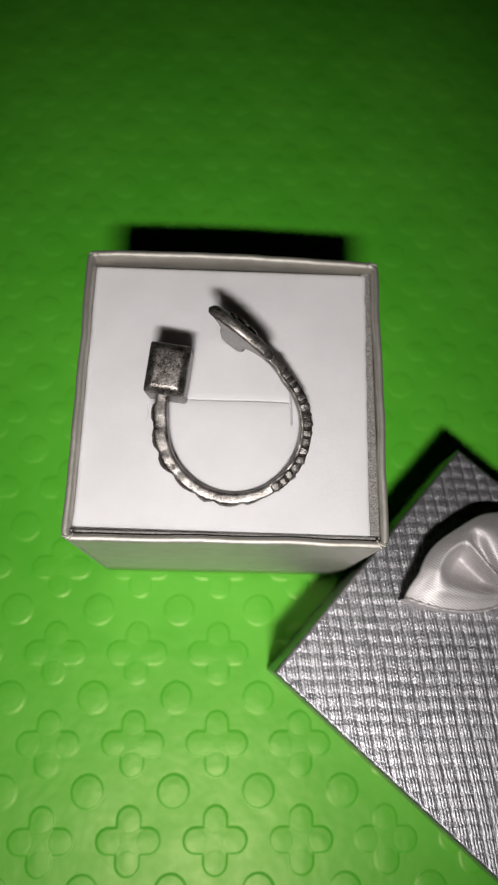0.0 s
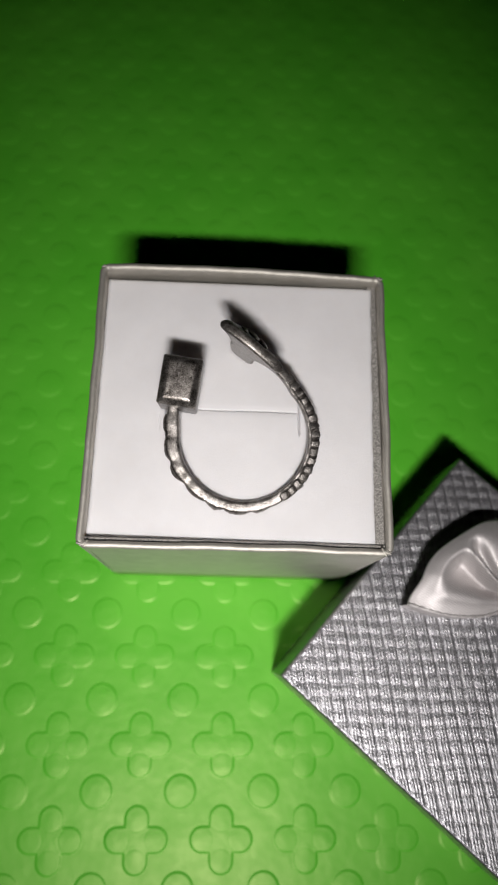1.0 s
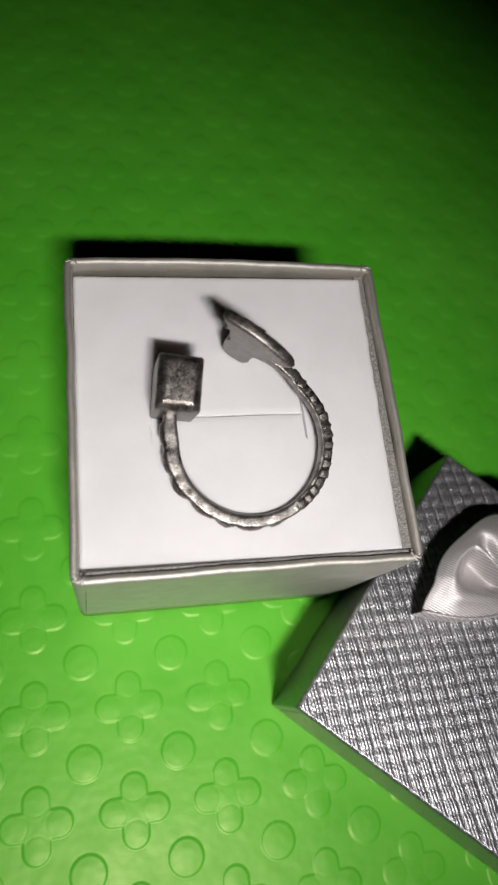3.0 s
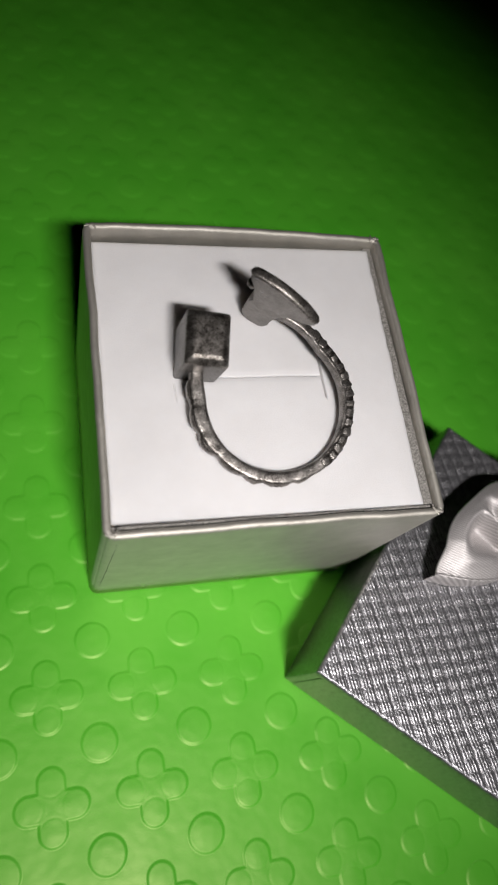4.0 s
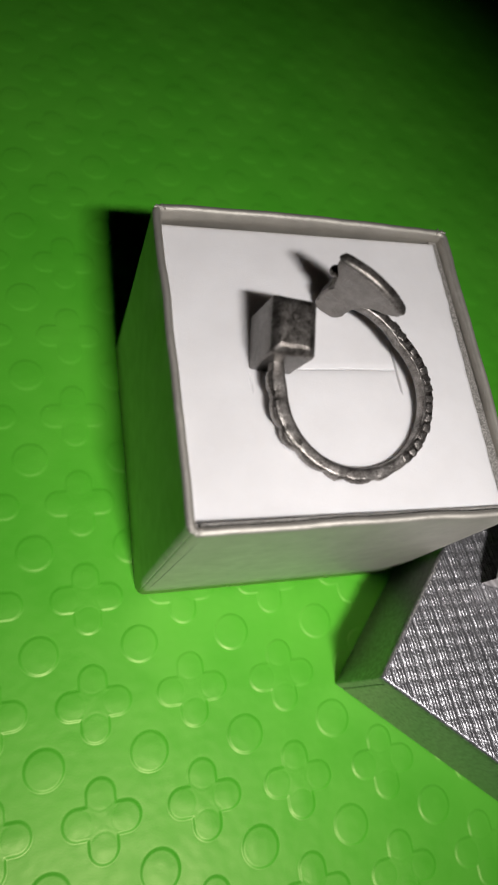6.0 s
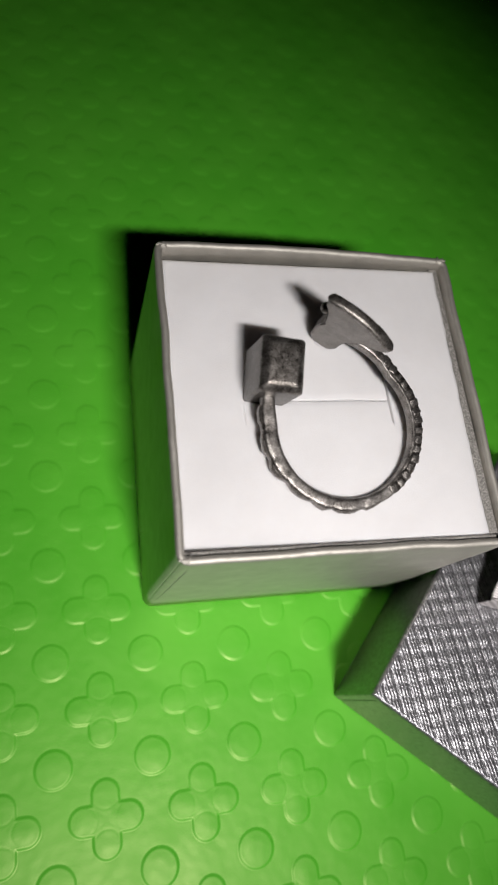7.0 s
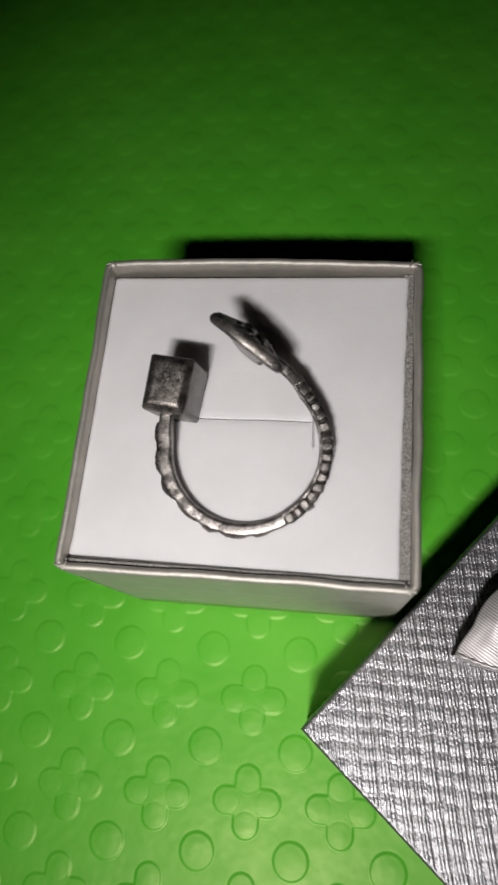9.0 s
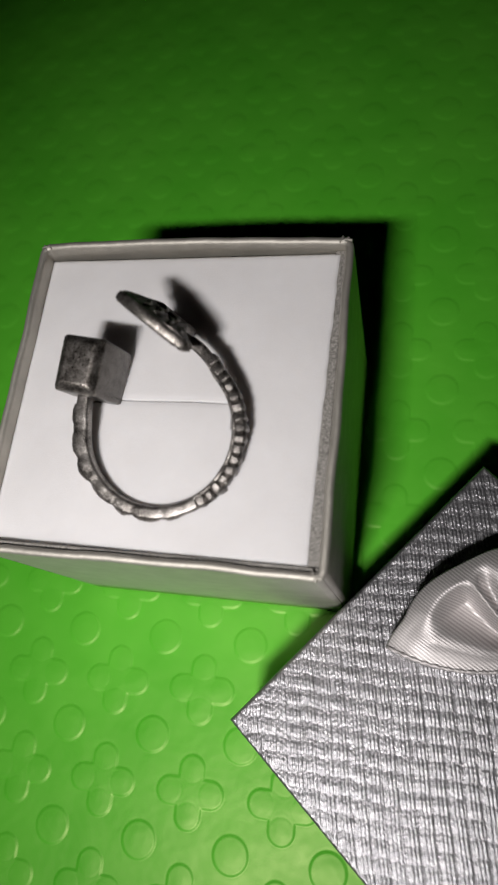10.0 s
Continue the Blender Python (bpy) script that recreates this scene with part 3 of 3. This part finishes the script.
def build_lid():
    lid = tagged(new("box_lid"), "dark silver woven-textured box lid with satin bow beside the box", "lid")
    lid.matrix_basis = pose(LID_AT[0] * MM, LID_AT[1] * MM, 0, 0, 0, LID_TURN)
    # local: u along the long edge from the near corner, v to the right of it (negative y)
    w, d, h, t = LID_W, LID_D, LID_H, 1.6
    for name, (x0, x1, y0, y1) in (("side_wall", (0, w, -t, 0)), ("side_wall", (0, w, -d, -d + t)), ("side_wall", (0, t, -d + t, -t)), ("side_wall", (w - t, w, -d + t, -t))):
        part(name, block(x0 * MM, x1 * MM, y0 * MM, y1 * MM, 0, (h - 0.9) * MM, 0.3 * MM, 2), FOIL_SIDE, lid)
    # embossed top: tufts of a coarse weave, whose rows run aslant to the lid's edges
    step = 0.1
    xs, ys = np.arange(0, w + 0.01, step), np.arange(-d, 0.01, step)
    xs, ys = xs * (w / xs[-1]), (ys + d) * (d / (ys[-1] + d)) - d
    X, Y = np.meshgrid(xs, ys)
    a = radians(LID_TURN)
    wx, wy = X * math.cos(a) - Y * math.sin(a) + LID_AT[0], X * math.sin(a) + Y * math.cos(a) + LID_AT[1]
    row = (wy + 43.22 + 0.015 * (wx - 21.5) + 0.12 * np.sin(wx * 0.31) * np.sin(wy * 0.17)) / 2.21
    col = (wx - 21.54 + 0.157 * (wy + 43.22) + 0.12 * np.sin(wy * 0.23 + 1)) / 2.22
    fc = col - np.round(col)
    rng = np.random.RandomState(5)
    row = row + rng.uniform(-0.045, 0.045, 80)[np.round(col).astype(int) % 80]      # no column is quite in step with the next
    fr = row - np.round(row)
    cells = np.round(row).astype(int) % 80, np.round(col).astype(int) % 80
    slip = rng.uniform(-0.05, 0.05, (80, 80))[cells]
    cell = rng.uniform(0.6, 1.25, (80, 80))[cells]
    rise = (0.5 + 0.5 * np.cos(2 * np.pi * fr)) ** 0.8 * cell          # threads pass over and under
    phase = rng.uniform(-0.5, 0.5, 320)[np.round(col * 4).astype(int) % 320]
    knit = np.cos(2 * np.pi * (3 * fr + phase))                      # small bights on each single thread
    barrel = np.abs(np.cos(np.pi * fc)) ** 0.6
    thread = np.abs(np.cos(np.pi * 4 * (fc + slip))) ** 0.8
    split = np.exp(-((np.abs(fc) - 0.5) / 0.07) ** 2)          # furrow between the columns
    edge = np.minimum(np.minimum(X, w - X), np.minimum(Y + d, -Y))
    calm = 0.8 + 0.2 * smoothstep(0.3, 1.5, edge)
    Z = h - 0.2 + calm * (0.034 * rise * (0.4 + 0.6 * barrel) + 0.03 * barrel + 0.095 * thread * (0.5 + 0.5 * rise) + 0.014 * knit * thread - 0.06 * split - 0.12)
    turn = np.clip(1 - edge / 0.6, 0, 1)                        # rounded shoulders
    Z = Z - 0.7 * (1 - np.sqrt(1 - 0.97 * turn ** 2))
    sheet("top_panel", xs * MM, ys * MM, Z * MM, FOIL, lid, closed_below=(h - 1.7) * MM)
    build_bow(lid)
    return lid


KNOT = (53.0, -30.0)


def loop_sheet(mirror, lid):
    """One padded loop of the bow: a fan of folds that spreads from the knot, closed underneath."""
    nphi, nrho = 140, 90
    hi = radians(92)
    q = np.linspace(0.02, 1.3, nrho)
    F, Q = np.meshgrid(np.linspace(0, 1, nphi), q)
    R = np.where(Q > 1, 1 - 0.9 * (Q - 1), Q)      # the rim curls under
    start = np.radians(181 + 24 * np.clip(1 - R, 0, 0.7))     # the hem runs straight to the knot
    P = start + F * (hi - start)
    deg = np.degrees(P)
    reach = 17.0 + 4.6 * np.clip((deg - 100) / 81, 0, 2) ** 1.2 + 0.3 * np.sin(deg * 0.13) - 1.5 * smoothstep(181, 166, deg)
    x = KNOT[0] + R * reach * np.cos(P) * mirror
    y = KNOT[1] + R * reach * np.sin(P)
    body = np.clip(np.sin(np.pi * F), 0, 1) ** 0.4
    crest = 5.2 + 2.0 * smoothstep(182, 163, deg) - 1.2 * smoothstep(125, 95, deg)      # the turned end of the loop stands well off the lid
    top = 0.80
    puff = np.where(Q < top, 3.4 + (crest - 3.4) * np.sin(np.pi / 2 * np.clip(R / top, 0, 1)), crest * np.cos(radians(36) * np.clip((Q - top) / (1 - top), 0, 1)))

    def fold(at, wide, drift=0.0):
        return np.exp(-((deg - at - drift * (R - 0.6)) / wide) ** 2)

    mid = smoothstep(0.1, 0.4, R) * smoothstep(0.92, 0.70, Q)
    folds = mid * (-1.9 * fold(131, 4.0, -14) + 0.7 * fold(142, 6) + 1.6 * fold(175, 9) + 0.5 * fold(112, 10))
    skew = deg + 14 * (R - 0.6)
    hollow = np.clip((skew - 140) / 6, 0, 1) * np.clip((178 - skew) / 30, 0, 1) * smoothstep(0.86, 0.70, Q) * smoothstep(0.1, 0.4, R)      # steep on its far side
    z = LID_H + 0.1 + puff - 4.8 * hollow + folds * body
    low = LID_H + 0.5
    z = low + 0.5 * (z - low + np.sqrt((z - low) ** 2 + 0.6))          # no fold sinks below the lid
    under = np.clip((Q - 1) / 0.3, 0, 1)
    z = z + (LID_H + 0.15 - z) * under ** 1.2
    inv = bpy_matrix_to_lid()
    pts = np.stack([x, y, z], -1).reshape(-1, 3) @ inv[:3, :3].T + inv[:3, 3]
    pts = pts.reshape(nrho, nphi, 3)
    hem = pts[np.linspace(8, int(nrho / 1.28) - 2, 40).astype(int), 1]
    bm = bmesh.new()
    rows = []
    for k in range(len(hem)):
        p = Vector(hem[k].tolist())
        d = (Vector(hem[min(k + 1, len(hem) - 1)].tolist()) - Vector(hem[max(k - 1, 0)].tolist())).normalized()
        side = d.cross(Vector((0, 0, 1))).normalized()
        up = side.cross(d)
        r = 0.26 + 0.08 * math.sin(k * 1.9)
        rows.append([bm.verts.new((p + side * r * math.cos(a) + up * r * math.sin(a)) * MM) for a in (2 * math.pi * j / 8 for j in range(8))])
    for p, q in zip(rows, rows[1:]):
        for j in range(8):
            bm.faces.new((p[j], p[(j + 1) % 8], q[(j + 1) % 8], q[j]))
    bm.faces.new(rows[0])
    bm.faces.new(rows[-1])
    part("ribbon_hem", bm, SATIN, lid, smooth=True)
    return sheet("bow_loop", pts[..., 0] * MM, pts[..., 1] * MM, pts[..., 2] * MM, SATIN, lid, closed_below=(LID_H + 0.02) * MM)


def bpy_matrix_to_lid():
    m = Matrix.Translation((LID_AT[0], LID_AT[1], 0)) @ Matrix.Rotation(radians(LID_TURN), 4, "Z")
    return np.array(m.inverted())


def build_bow(lid):
    bow = new("bow")
    bow.parent = lid
    tagged(bow, "grey-pink satin ribbon bow")
    loop_sheet(1, bow)
    loop_sheet(-1, bow)
    inv = Matrix(bpy_matrix_to_lid().tolist())
    k = inv @ Vector((KNOT[0], KNOT[1], 0))
    bm = block(-3.2 * MM, 3.2 * MM, -3.8 * MM, 3.8 * MM, -2.5 * MM, 2.5 * MM, 1.5 * MM, 4)
    knot = part("bow_knot", bm, SATIN, bow, smooth=True)
    knot.matrix_basis = pose(k.x * MM, k.y * MM, (LID_H + 2.6) * MM, 0, 0, -LID_TURN)


build_room()
build_mat()
build_box()
build_pad()
build_ring()
build_lid()
